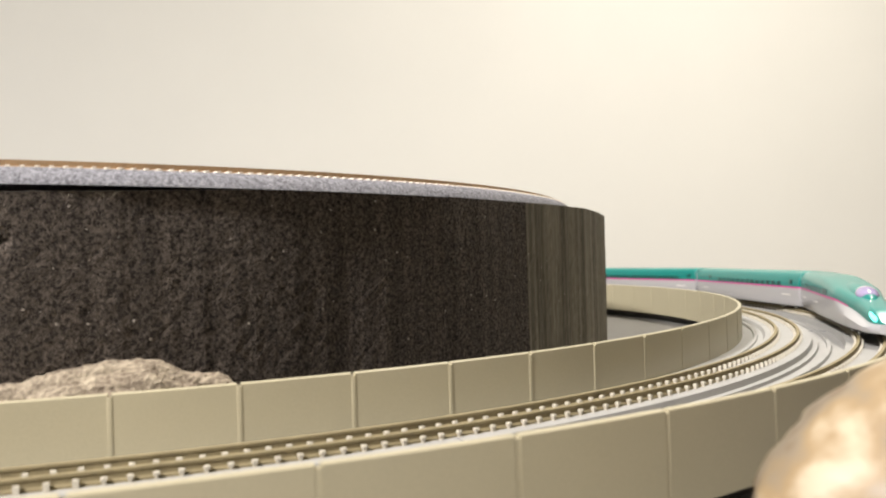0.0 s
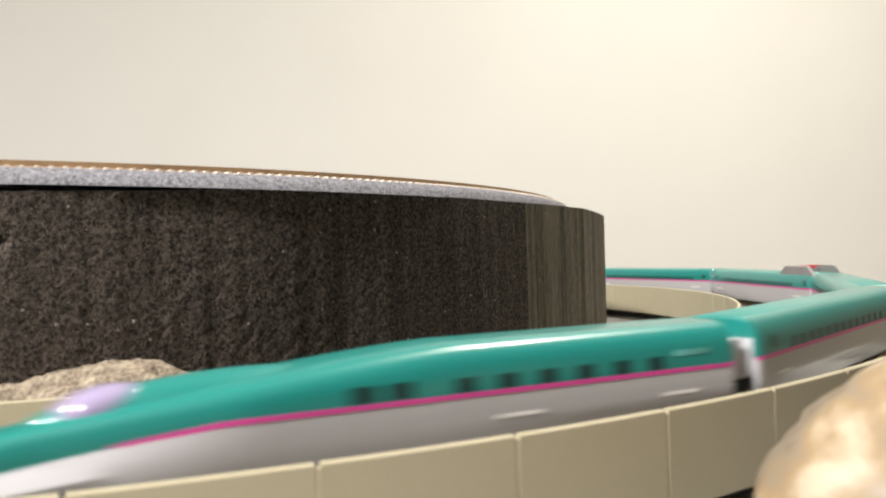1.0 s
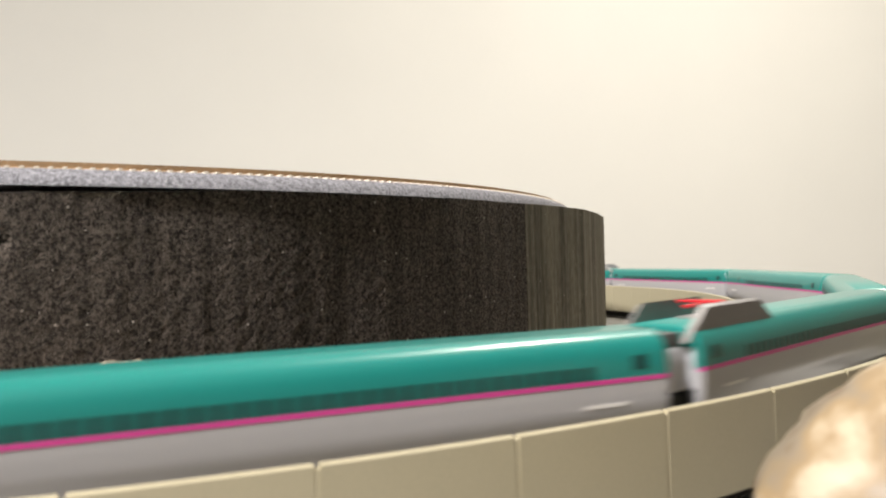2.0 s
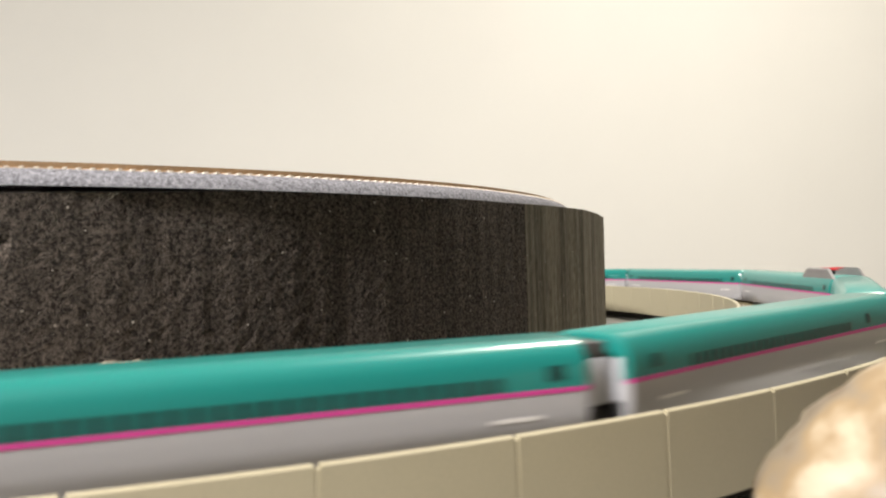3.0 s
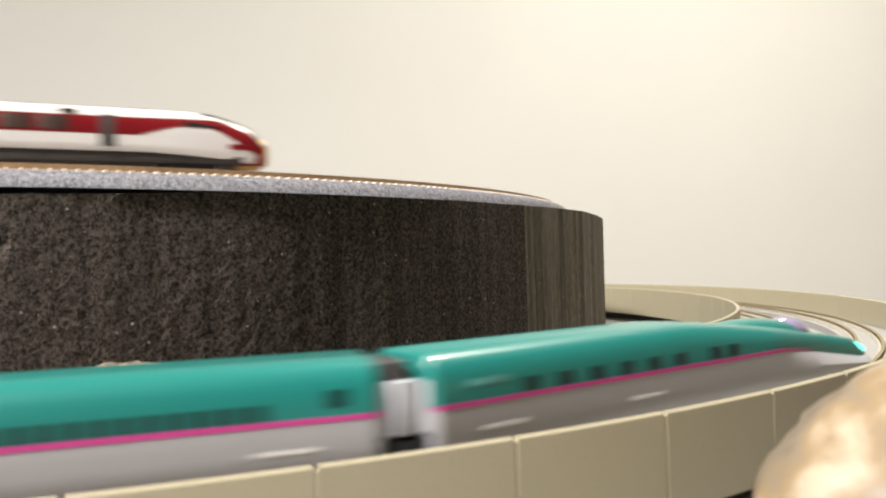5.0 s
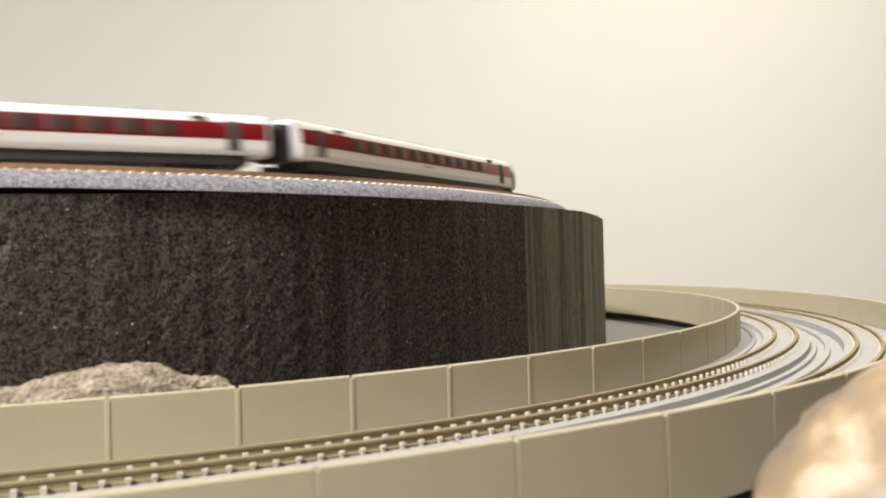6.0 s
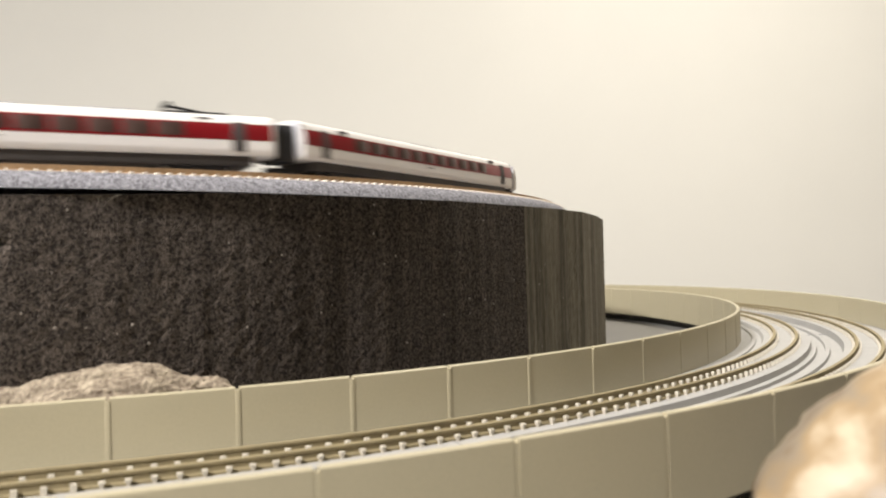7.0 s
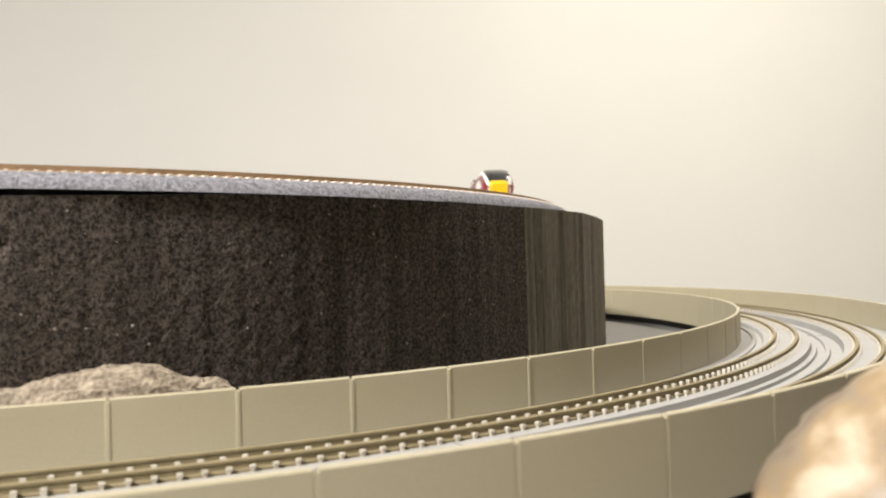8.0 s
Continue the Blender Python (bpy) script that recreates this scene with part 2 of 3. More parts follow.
def viaduct():
    v = thing("viaduct_track", "grey double track viaduct with ivory side walls on the table", "model track")
    deck = [(R_IN + 0.0006, 0.0055), (R_OUT - 0.0006, 0.0055), (R_OUT - 0.0006, DECK_Z), (0.4245, DECK_Z), (0.4235, DECK_Z + 0.0018), (0.4045, DECK_Z + 0.0018),
            (0.4038, DECK_Z - 0.0014), (0.3992, DECK_Z - 0.0014), (0.3989, DECK_Z - 0.0002), (0.3972, DECK_Z - 0.0002), (0.3969, DECK_Z - 0.0014), (0.3938, DECK_Z - 0.0014), (0.3936, DECK_Z - 0.0002), (0.3915, DECK_Z - 0.0002),
            (0.3911, DECK_Z + 0.0018), (0.3716, DECK_Z + 0.0018), (0.3706, DECK_Z), (0.3682, DECK_Z), (0.3679, DECK_Z + 0.0008), (0.3664, DECK_Z + 0.0008), (0.3661, DECK_Z), (R_IN + 0.0006, DECK_Z)]
    part("deck", LOWER.sweep(deck), M_DECK, v, "grey moulded deck with raised slabs")
    # added slab; its dark colour paints the shaded gap between deck and table
    part("footing", LOWER.sweep([(0.367, 0.0), (0.429, 0.0), (0.429, 0.0055), (0.367, 0.0055)]), M_UNDER, v, "recessed footing coloured dark as the shade under the deck")
    for r in (0.381, 0.414):
        for d in (-0.0047, 0.0047):
            a = r + d
            prof = [(a - 0.0009, RAIL_Z - 0.0028), (a + 0.0009, RAIL_Z - 0.0028), (a + 0.0009, RAIL_Z - 0.0022), (a + 0.0003, RAIL_Z - 0.0019), (a + 0.0003, RAIL_Z - 0.0008),
                    (a + 0.0006, RAIL_Z - 0.0005), (a + 0.0006, RAIL_Z), (a - 0.0006, RAIL_Z), (a - 0.0006, RAIL_Z - 0.0005), (a - 0.0003, RAIL_Z - 0.0008), (a - 0.0003, RAIL_Z - 0.0019), (a - 0.0009, RAIL_Z - 0.0022)]
            part("rail", LOWER.sweep(prof, 128), M_RAIL, v, "thin bronze-coloured rail")
    return v


def panel_mesh(name, length, z0, z1, r=0.0, t=0.0016):
    """A panel with eased edges, bent to radius r about a centre on its +y side, or straight."""
    h, c, n = z1 - z0, 0.0003, 8
    prof = [(-t / 2, c), (-t / 2, h - c), (-t / 2 + c, h), (t / 2 - c, h), (t / 2, h - c), (t / 2, c), (t / 2 - c, 0), (-t / 2 + c, 0)]
    rings = []
    for i in range(n + 1):
        x = (i / n - 0.5) * length
        if r:
            q = x / r
            rings.append([Vector(((r - y) * math.sin(q), r - (r - y) * math.cos(q), z)) for y, z in prof])
        else:
            rings.append([Vector((x, y, z)) for y, z in prof])
    return smooth_mesh(grid_solid(rings), name, M_PANEL)


def side_walls(v):
    for r, first, top, face in ((R_IN, IN_FIRST, IN_TOP, 1), (R_OUT, OUT_FIRST, OUT_TOP, -1)):
        bottom = 0.0050
        me = panel_mesh("panel", r * STEP - 0.0010, bottom, top, r)
        flat = panel_mesh("panel", LOWER.base * STEP - 0.0010, bottom, top)
        rib = smooth_mesh(box(-0.0006, 0.0006, -0.00074 if face < 0 else -0.00096, 0.00096 if face > 0 else 0.00074, 0, top - bottom - 0.0007, 0.0002), "joint_rib", M_PANEL)
        n = int(LOWER.total / STEP)
        for i in range(-8, n - 7):
            s = first + (i + 0.5) * STEP
            p, a = LOWER.at(s, r, bottom)
            q = (s - LOWER.turn) % LOWER.total
            straight = math.pi < q < math.pi + LOWER.lam or q > 2 * math.pi + LOWER.lam
            ob = new("panel", flat if straight else me)
            ob.parent = v
            ob.matrix_basis = Matrix.Translation(p) @ Matrix.Rotation(a, 4, "Z")
            p, a = LOWER.at(first + i * STEP, r, bottom)
            ob = new("joint_rib", rib)
            ob.parent = v
            ob.matrix_basis = Matrix.Translation(p) @ Matrix.Rotation(a, 4, "Z")


VIADUCT = viaduct()
side_walls(VIADUCT)

# ---- foam block and upper track ----


CUTS = [0.9447, 1.14, 1.42, 1.7, 2.1, 2.5, 2.9, 3.3]


def facet(s):
    """The face was cut with a few straight strokes: radius factor of the chord at s."""
    for a, b in zip(CUTS, CUTS[1:]):
        if a <= s < b:
            h = (b - a) / 2
            return 0.25 + 0.75 * math.cos(h) / math.cos(s - a - h) if h < 0.3 else 1.0
    return 1.0


def foam_block():
    n_h = 36
    ss = [TURN + i * 0.006 for i in range(int(FOAM.total / 0.006))]
    out = bmesh.new()
    rings = []
    for s in ss:
        ring = []
        cut = facet(s)
        near = max(0.0, min(1.0, (0.66 - s) / 0.30)) if s < 2 else 0.0
        gap = max(0.0, min(1.0, (0.59 - s) / 0.20)) if s < 2 else 0.0
        fore = max(0.0, min(1.0, (0.93 - s) / 0.25)) if s < 2 else 0.0
        top = UP_BASE + 0.0001 - 0.0019 * gap + 0.0003 * noise.noise(Vector((s * 6, 3, 0)))
        for j in range(n_h + 1):
            h = top * j / n_h
            w = 0.0009 * noise.noise(Vector((s * 9, 0, h * 4))) + 0.00030 * noise.noise(Vector((s * 75, 5, h * 6))) + 0.00022 * noise.noise(Vector((s * 260, 7, h * 800)))
            w -= 0.0030 * math.exp(-((s - 0.388) / 0.009) ** 2 - ((h - 0.0605) / 0.0016) ** 2)
            ring.append(FOAM.at(s, (FOAM.base + w) * cut + 0.012 * near + 0.0055 * fore, h)[0])
        ring.append(FOAM.at(s, FOAM.base - 0.10, top)[0])
        ring.append(FOAM.at(s, FOAM.base - 0.10, 0)[0])
        rings.append([out.verts.new(p) for p in ring])
    n = len(rings[0])
    for a, b in zip(rings, rings[1:] + rings[:1]):
        for j in range(n):
            k = (j + 1) % n
            out.faces.new((a[j], b[j], b[k], a[k]))
    me = smooth_mesh(out, "foam_block", M_FOAM)
    me.materials.append(M_LITFOAMCUT)
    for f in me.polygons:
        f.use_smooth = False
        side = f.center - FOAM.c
        # right-hand facets take the cut foam with the light in its colour
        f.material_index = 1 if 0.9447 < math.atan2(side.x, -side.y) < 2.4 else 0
    ob = new("foam_block", me)
    tagged(ob, "tall curved charcoal foam block standing on the table", "foam block")
    rng = random.Random(4)
    for _ in range(16):
        s = rng.uniform(0.375, 0.47)
        lean, length = rng.uniform(-0.012, 0.012), rng.uniform(0.0012, 0.0026)
        rings = []
        for k in range(6):
            q = k / 5
            p = FOAM.at(s + lean * q, FOAM.base + 0.0150 + 0.0008 * math.sin(3 * q), UP_BASE - 0.0030 + length * q * (1.3 - 0.6 * q))[0]
            w = 0.00009 * (1 - 0.7 * q)
            rings.append([p + Vector((w * math.cos(a), w * 0.4, w * math.sin(a))) for a in (0.3, 2.4, 4.5)])
        part("frayed_fibre", grid_solid(rings), M_LITFOAMCUT, ob, "thin torn foam fibre")


foam_block()


def upper_track():
    u = thing("ballasted_track", "model railway track on grey ballast lying on the foam block", "model track")
    b = [(0.3275, UP_BASE), (0.3266, UP_BASE + 0.0026), (0.3240, UP_TIE - 0.0004), (0.2730, UP_TIE - 0.0004), (0.2695, UP_BASE), (0.2705, UP_BASE), (0.2745, UP_TIE - 0.0016), (0.3225, UP_TIE - 0.0016), (0.3265, UP_BASE)]
    part("ballast_bed", UPPER.sweep(b, 128), M_BALLAST, u, "speckled grey moulded ballast bed")
    for r in (0.2865, 0.315):
        for d in (-0.0047, 0.0047):
            a = r + d
            prof = [(a - 0.0010, UP_RAIL - 0.0019), (a + 0.0010, UP_RAIL - 0.0019), (a + 0.0004, UP_RAIL - 0.0014), (a + 0.0006, UP_RAIL), (a - 0.0006, UP_RAIL), (a - 0.0004, UP_RAIL - 0.0014)]
            part("rail", UPPER.sweep(prof, 128), M_TIE, u, "thin brown rail")
    return u


UPTRACK = upper_track()


# ---- rocks ----
def rock(name, label, mat, at, radii, seed, turn=0.0, rough=0.22, subdiv=5, lift=0.0, pits=0.03, lumps=(), octaves=5, ripple=0.05, power=2.0):
    """A stone whose widest girth lies lift over the table, cut flat where it rests."""
    bm = bmesh.new()
    bmesh.ops.create_icosphere(bm, subdivisions=subdiv, radius=1)
    off = Vector((seed * 3.1, seed * 1.7, seed * 0.9))
    for v in bm.verts:
        d = v.co.normalized()
        k = 1 + rough * noise.fractal(d * 1.3 + off, 1.0, 2.0, octaves) + ripple * noise.fractal(d * 7 + off, 0.9, 2.0, 4) 
        g = Vector((d.x * radii[0], d.y * radii[1], d.z * radii[2]))
        k -= pits * (max(0, noise.noise(g * 130 + off)) ** 1.3 + 0.7 * abs(noise.noise(g * 330 + off)) + 0.5 * abs(noise.noise(g * 700 + off)))
        k /= (abs(d.x) ** power + abs(d.y) ** power + abs(d.z) ** power) ** (1 / power)
        p = Vector((d.x * radii[0], d.y * radii[1], d.z * radii[2])) * k
        if d.z > 0:
            for lx, lr, lh in lumps:
                p.z += lh * d.z * math.exp(-((p.x - lx) / lr) ** 2)
        p.z = max(p.z + lift, 0.0)
        v.co = p
    ob = new(name, smooth_mesh(bm, name, mat, 60))
    ob.matrix_basis = Matrix.Translation(at) @ Matrix.Rotation(turn, 4, "Z")
    return tagged(ob, label, "rock")


rock("rock", "flat porous grey-brown rock on the table beside the foam", M_ROCK, (-0.094, 0.189, 0.0), (0.049, 0.0115, 0.0130), 3.0, 0.33, rough=0.12, subdiv=6, lift=0.0140, pits=0.11,
     lumps=((0.011, 0.013, 0.0050), (0.0235, 0.0065, 0.0044), (0.0375, 0.0075, 0.0060), (0.0310, 0.002, -0.0008)))
rock("rock", "rounded ochre and cream quartz stone on the table", M_ROCK2, (0.0833, 0.108, 0.0), (0.0445, 0.030, 0.0285), 8.0, 0.1, rough=0.05, lift=0.018, pits=0.01, octaves=2, ripple=0.02, power=1.55)


# ---- trains ----
def section(w, ws, zb, zs, zr, n=14, e1=0.42, e2=0.75):
    """Half outline of a car body as (y, z): bottom, widest girth, split line, roof."""
    low = [(0, zb), (w * 0.86, zb), (w * 0.95, zb + (zs - zb) * 0.12), (w, zb + (zs - zb) * 0.60), (ws + (w - ws) * 0.5, zb + (zs - zb) * 0.84), (ws, zs)]
    up = []
    for i in range(n + 1):
        f = math.pi / 2 * i / n
        up.append((ws * max(0.0, math.cos(f)) ** e1 if i < n else 0.0, zs + (zr - zs) * math.sin(f) ** e2))
    return low, up


def ring_of(half, x):
    """Closed ring at x from a half outline."""
    right = [Vector((x, y, z)) for y, z in half]
    left = [Vector((x, -y, z)) for y, z in reversed(half) if y > 1e-7]
    return right + left


def loft(stations, which):
    """stations: (x, w, ws, zb, zs, zr). which: lower or upper body."""
    rings = []
    for x, w, ws, zb, zs, zr in stations:
        low, up = section(w, ws, zb, zs, zr)
        rings.append(ring_of(low if which == "lower" else up, x))
    return grid_solid(rings)


def half_width(z, w, zs, zr, e1=0.42, e2=0.75):
    s = min(1.0, max(0.0, (z - zs) / (zr - zs))) ** (1 / e2)
    return w * max(0.0, 1 - s * s) ** (e1 / 2)


def stripe(stations, side, h, out):
    rings = []
    for x, w, ws, zb, zs, zr in stations:
        rings.append([Vector((x, side * (ws - 0.0004), zs - h / 2)), Vector((x, side * (ws + out), zs - h / 2)), Vector((x, side * (ws + out), zs + h / 2)), Vector((x, side * (ws - 0.0008), zs + h / 2))])
    return grid_solid(rings)


def bogie(parent, x, wheel_r, gauge=0.009, length=0.019, z=None):
    b = part("bogie", box(x - length / 2, x + length / 2, -0.0072, 0.0072, wheel_r * 0.9, wheel_r * 1.9, 0.0005), M_BLACK, parent, "black bogie frame")
    for dx in (-0.0078, 0.0078):
        for sy in (-1, 1):
            part("wheel", cylinder(wheel_r, 0.0016, Matrix.Translation((x + dx, sy * 0.0047, wheel_r)) @ Matrix.Rotation(math.pi / 2, 4, "X"), 18), M_METAL, b, "small steel wheel")


GW, GZB, GZS, GZR = 0.0104, 0.0022, 0.0136, 0.0231     # green cars, heights over the rail
G_PITCH, G_BOGIE = 0.1575, 0.0545


def window_row(parent, xs, z, wid, hei, w, zs, zr, mat, proud=0.00012, e1=0.42, e2=0.75, name="window"):
    """Panes that follow the curve of the body side."""
    steps = 5
    for x in xs:
        for sy in (-1, 1):
            rings = []
            for xx in (x - wid / 2, x - wid / 2 + 0.0003, x + wid / 2 - 0.0003, x + wid / 2):
                edge = xx in (x - wid / 2, x + wid / 2)
                zz = [z - hei / 2 + hei * k / steps for k in range(steps + 1)]
                front = [Vector((xx, sy * (half_width(a, w, zs, zr, e1, e2) + (0.00002 if edge else proud)), a)) for a in zz]
                back = [Vector((xx, sy * (half_width(a, w, zs, zr, e1, e2) - 0.0007), a)) for a in reversed(zz)]
                rings.append(front + back)
            part(name, grid_solid(rings), mat, parent)


def green_body(car, st):
    part("lower_body", loft(st, "lower"), M_LOWER, car, "pale silver-grey lower body")
    part("upper_body", loft(st, "upper"), M_GREEN, car, "glossy green upper body")
    short = [q for q in st if q[0] < 0.052] if len(st) > 6 else st
    for sy in (-1, 1):
        part("stripe", stripe(short, sy, 0.0009, 0.00012), M_PINK, car, "thin magenta stripe")
        for x in (-0.060, 0.060 if len(st) < 6 else -0.020):
            part("marking", box(x - 0.005, x + 0.005, sy * GW - 0.0002, sy * GW + 0.0001, 0.0086, 0.0093), M_WHITE, car, "small pale lettering bar")


def green_gear(car):
    for x in (-G_BOGIE, G_BOGIE):
        bogie(car, x, 0.0027)
    part("underframe", box(-0.066, 0.066, -0.0070, 0.0070, 0.0016, 0.0030, 0.0003), M_BLACK, car, "black underframe")


def gangway(car, x, w, z0, z1, mat):
    part("gangway", box(x - 0.0028, x + 0.0028, -w, w, z0, z1, 0.0006), mat, car, "gangway between the cars")
    part("coupler", box(x - 0.004, x + 0.004, -0.002, 0.002, 0.0028, 0.0050, 0.0003), M_BLACK, car, "black coupler")


def end_plates(car, xs):
    for x in xs:
        part("end_plate", box(x - 0.0005, x + 0.0005, -0.0088, 0.0088, 0.0096, 0.0182, 0.0003), M_BELLOW, car, "pale grey car end")
        part("end_sill", box(x - 0.0004, x + 0.0004, -0.0088, 0.0088, 0.0030, 0.0092, 0.0003), M_BLACK, car, "black lower car end")


def green_middle(first, step, count, wide, doors):
    car = thing("bullet_train_car", "glossy green bullet train car with magenta stripe on the viaduct", "model train car", "cars of the green bullet train")
    h = G_PITCH / 2 - 0.0028
    e = GW - 0.0007
    st = [(-h, e, e, GZB, GZS, GZR - 0.0006), (-h + 0.0009, GW, GW, GZB, GZS, GZR), (h - 0.0009, GW, GW, GZB, GZS, GZR), (h, e, e, GZB, GZS, GZR - 0.0006)]
    green_body(car, st)
    window_row(car, [first + i * step for i in range(count)], 0.0155, wide, 0.0026, GW, GZS, GZR, M_TINT)
    window_row(car, doors, 0.0169, 0.0036, 0.0028, GW, GZS, GZR, M_TINT, name="door_window")
    green_gear(car)
    gangway(car, -G_PITCH / 2, 0.0074, 0.0092, 0.0186, M_BELLOW)
    end_plates(car, (-h, h))
    part("roof_fairing", box(-G_PITCH / 2 - 0.0030, -G_PITCH / 2 + 0.0030, -0.0072, 0.0072, 0.0186, 0.0217, 0.0006), M_DOOR, car, "dark fairing over the gangway")
    part("end_skirt", box(-G_PITCH / 2 - 0.0022, -G_PITCH / 2 + 0.0022, -0.0072, 0.0072, 0.0030, 0.0084, 0.0004), M_BLACK, car, "black panel under the gangway")
    return car


def green_end():
    """The long nosed end car, nose towards +x."""
    car = thing("bullet_train_car", "green bullet train end car with a long pointed nose", "model train car", "cars of the green bullet train")
    h = G_PITCH / 2 - 0.0028
    tip = h + 0.0148
    e = GW - 0.0007
    st = [(-h, e, e, GZB, GZS, GZR - 0.0006), (-h + 0.0009, GW, GW, GZB, GZS, GZR)]
    n = 30
    x0 = -0.008
    for i in range(n + 1):
        f = i / n
        x = x0 + (tip - x0) * f
        roof = GZR - 0.0123 * (f ** 1.35)
        w = GW * (1 - 0.28 * f ** 2.8)
        ws = w * (1 - 0.34 * max(0.0, min(1.0, (f - 0.40) / 0.3)))
        zs = GZS - 0.0066 * max(0.0, min(1.0, (f - 0.42) / 0.5)) ** 1.1
        if f > 0.88:
            k = (f - 0.88) / 0.12
            roof -= 0.0046 * k ** 2.6
            w *= 1 - 0.55 * k ** 3.2
            ws *= 1 - 0.45 * k ** 3.2
        st.append((x, w, ws, GZB + 0.0010 * f * f, zs, max(zs + 0.0006, roof)))
    green_body(car, st)
    # cockpit bubble with its windscreen
    cx = x0 + (tip - x0) * 0.525
    bm = bmesh.new()
    bmesh.ops.create_icosphere(bm, subdivisions=4, radius=1)
    for v in bm.verts:
        v.co = Vector((cx - 0.006 + v.co.x * 0.026, v.co.y * 0.0058, 0.0160 + v.co.z * 0.0049 - 0.07 * v.co.x * 0.026))
    part("cockpit_hood", bm, M_GREEN, car, "smooth green cockpit hood")
    bm = bmesh.new()
    bmesh.ops.create_icosphere(bm, subdivisions=4, radius=1)
    for v in bm.verts:
        v.co = Vector((cx + 0.0090 + v.co.x * 0.0074, v.co.y * 0.0047, 0.0166 + v.co.z * 0.0036 - 0.18 * v.co.x * 0.0074))
    part("windscreen", bm, M_SCREEN, car, "shiny pale cockpit windscreen")
    for sy in (-1, 1):
        bm = bmesh.new()
        bmesh.ops.create_icosphere(bm, subdivisions=3, radius=1)
        for v in bm.verts:
            v.co = Vector((tip - 0.0075 + v.co.x * 0.0052, sy * 0.0032 + v.co.y * 0.0021, 0.0097 + v.co.z * 0.0014 - 0.35 * v.co.x * 0.0052))
        part("headlight", bm, M_LIGHTS, car, "lit pale green headlight")
    window_row(car, [-0.0635], 0.0172, 0.0100, 0.0012, GW, GZS, GZR, M_EMBLEM, name="emblem")
    window_row(car, [-0.0535 + i * 0.0090 for i in range(6)], 0.0156, 0.0044, 0.0026, GW, GZS, GZR, M_TINT)
    window_row(car, [0.0045, 0.0115], 0.0158, 0.0048, 0.0027, GW * 0.999, GZS, GZR - 0.0004, M_TINT, name="door_window")
    green_gear(car)
    gangway(car, -G_PITCH / 2, 0.0074, 0.0092, 0.0186, M_BELLOW)
    end_plates(car, (-h,))
    part("end_skirt", box(-G_PITCH / 2 - 0.0022, -G_PITCH / 2 + 0.0022, -0.0072, 0.0072, 0.0030, 0.0084, 0.0004), M_BLACK, car, "black panel under the gangway")
    return car


def pantograph_set(car, x):
    """Wind shields and a red-insulated pantograph on the roof."""
    for sy in (-1, 1):
        bm = bmesh.new()
        prof = [(-0.0255, 0.0), (-0.014, 0.0072), (0.014, 0.0072), (0.0235, 0.0)]
        rings = []
        for y in (0.0072, 0.0085):
            rings.append([Vector((x + a, sy * y, 0.0192 + b + (0.0006 if y < 0.008 else 0))) for a, b in prof])
        part("wind_shield", grid_solid(rings), M_GREYP, car, "grey trapezoid pantograph shield")
    p = part("pantograph", box(x - 0.006, x + 0.006, -0.0035, 0.0035, 0.0222, 0.0234, 0.0003), M_GREYP, car, "grey pantograph base")
    bm = box(x - 0.0012, x + 0.0012, -0.0008, 0.0008, 0.0234, 0.0258)
    part("post", bm, M_BLACK, p)
    bm = box(x - 0.0075, x + 0.0065, -0.0009, 0.0009, 0.0256, 0.0263, 0.0002)
    part("arm", bm, M_RED, p, "red pantograph arm")
    part("contact_bar", box(x - 0.0012, x + 0.0002, -0.0058, 0.0058, 0.0264, 0.0271, 0.0002), M_RED, p, "red contact bar")


AW, AZB, AZS, AZR = 0.0093, 0.0076, 0.0104, 0.0212     # white cars
A_E1, A_E2 = 0.36, 0.8
A_PITCH, A_BOGIE = 0.1630, 0.055


def white_shell(car, st, band0, band1):
    part("lower_body", loft(st, "lower"), M_WHITE, car, "white lower body")
    part("upper_body", loft(st, "upper"), M_WHITE, car, "white upper body")
    window_row(car, [(band0 + band1) / 2], 0.0152, band1 - band0, 0.0052, AW, AZS, AZR, M_CRIMSON, 0.00010, name="red_band")


def white_details(car, h, door_front=True):
    window_row(car, [-0.0470 + i * 0.0094 for i in range(11 if door_front else 8)], 0.0153, 0.0082, 0.0040, AW, AZS, AZR, M_PANE, 0.00022)
    doors = [-h + 0.0115] + ([h - 0.0115] if door_front else [h - 0.046])
    window_row(car, doors, 0.0136, 0.0042, 0.0092, AW, AZS, AZR, M_DOOR, 0.00026, name="door")
    for sy in (-1, 1):
        for x in (doors[0] + 0.0105, doors[1] - 0.0105):
            part("destination_display", box(x - 0.0022, x + 0.0022, sy * 0.0077 - 0.0012, sy * 0.0077 + 0.0004, 0.0187, 0.0195, 0.0002), M_DOOR, car, "small dark destination display")
        part("grey_lettering", box(-0.002, 0.003, sy * AW - 0.0002, sy * AW + 0.00008, 0.0111, 0.0115), M_GREYP, car, "tiny grey lettering bar")
    for x in ([-h, h] if door_front else [-h]):
        part("end_plate", box(x - 0.0006, x + 0.0006, -0.0078, 0.0078, 0.0082, 0.0198, 0.0003), M_BELLOW, car, "pale grey car end")
    part("underframe", box(-0.072, 0.072, -0.0082, 0.0082, 0.0046, 0.0082, 0.0006), M_SKIRT, car, "dark grey equipment skirt under the floor")
    for x in (-A_BOGIE, A_BOGIE):
        bogie(car, x, 0.0029)
    for x, l in ((-0.030, 0.016), (0.004, 0.022), (0.040, 0.012)):
        part("roof_unit", box(x - l / 2, x + l / 2, -0.0045, 0.0045, AZR - 0.0006, AZR + 0.0003, 0.0003), M_BELLOW, car, "low grey roof unit")


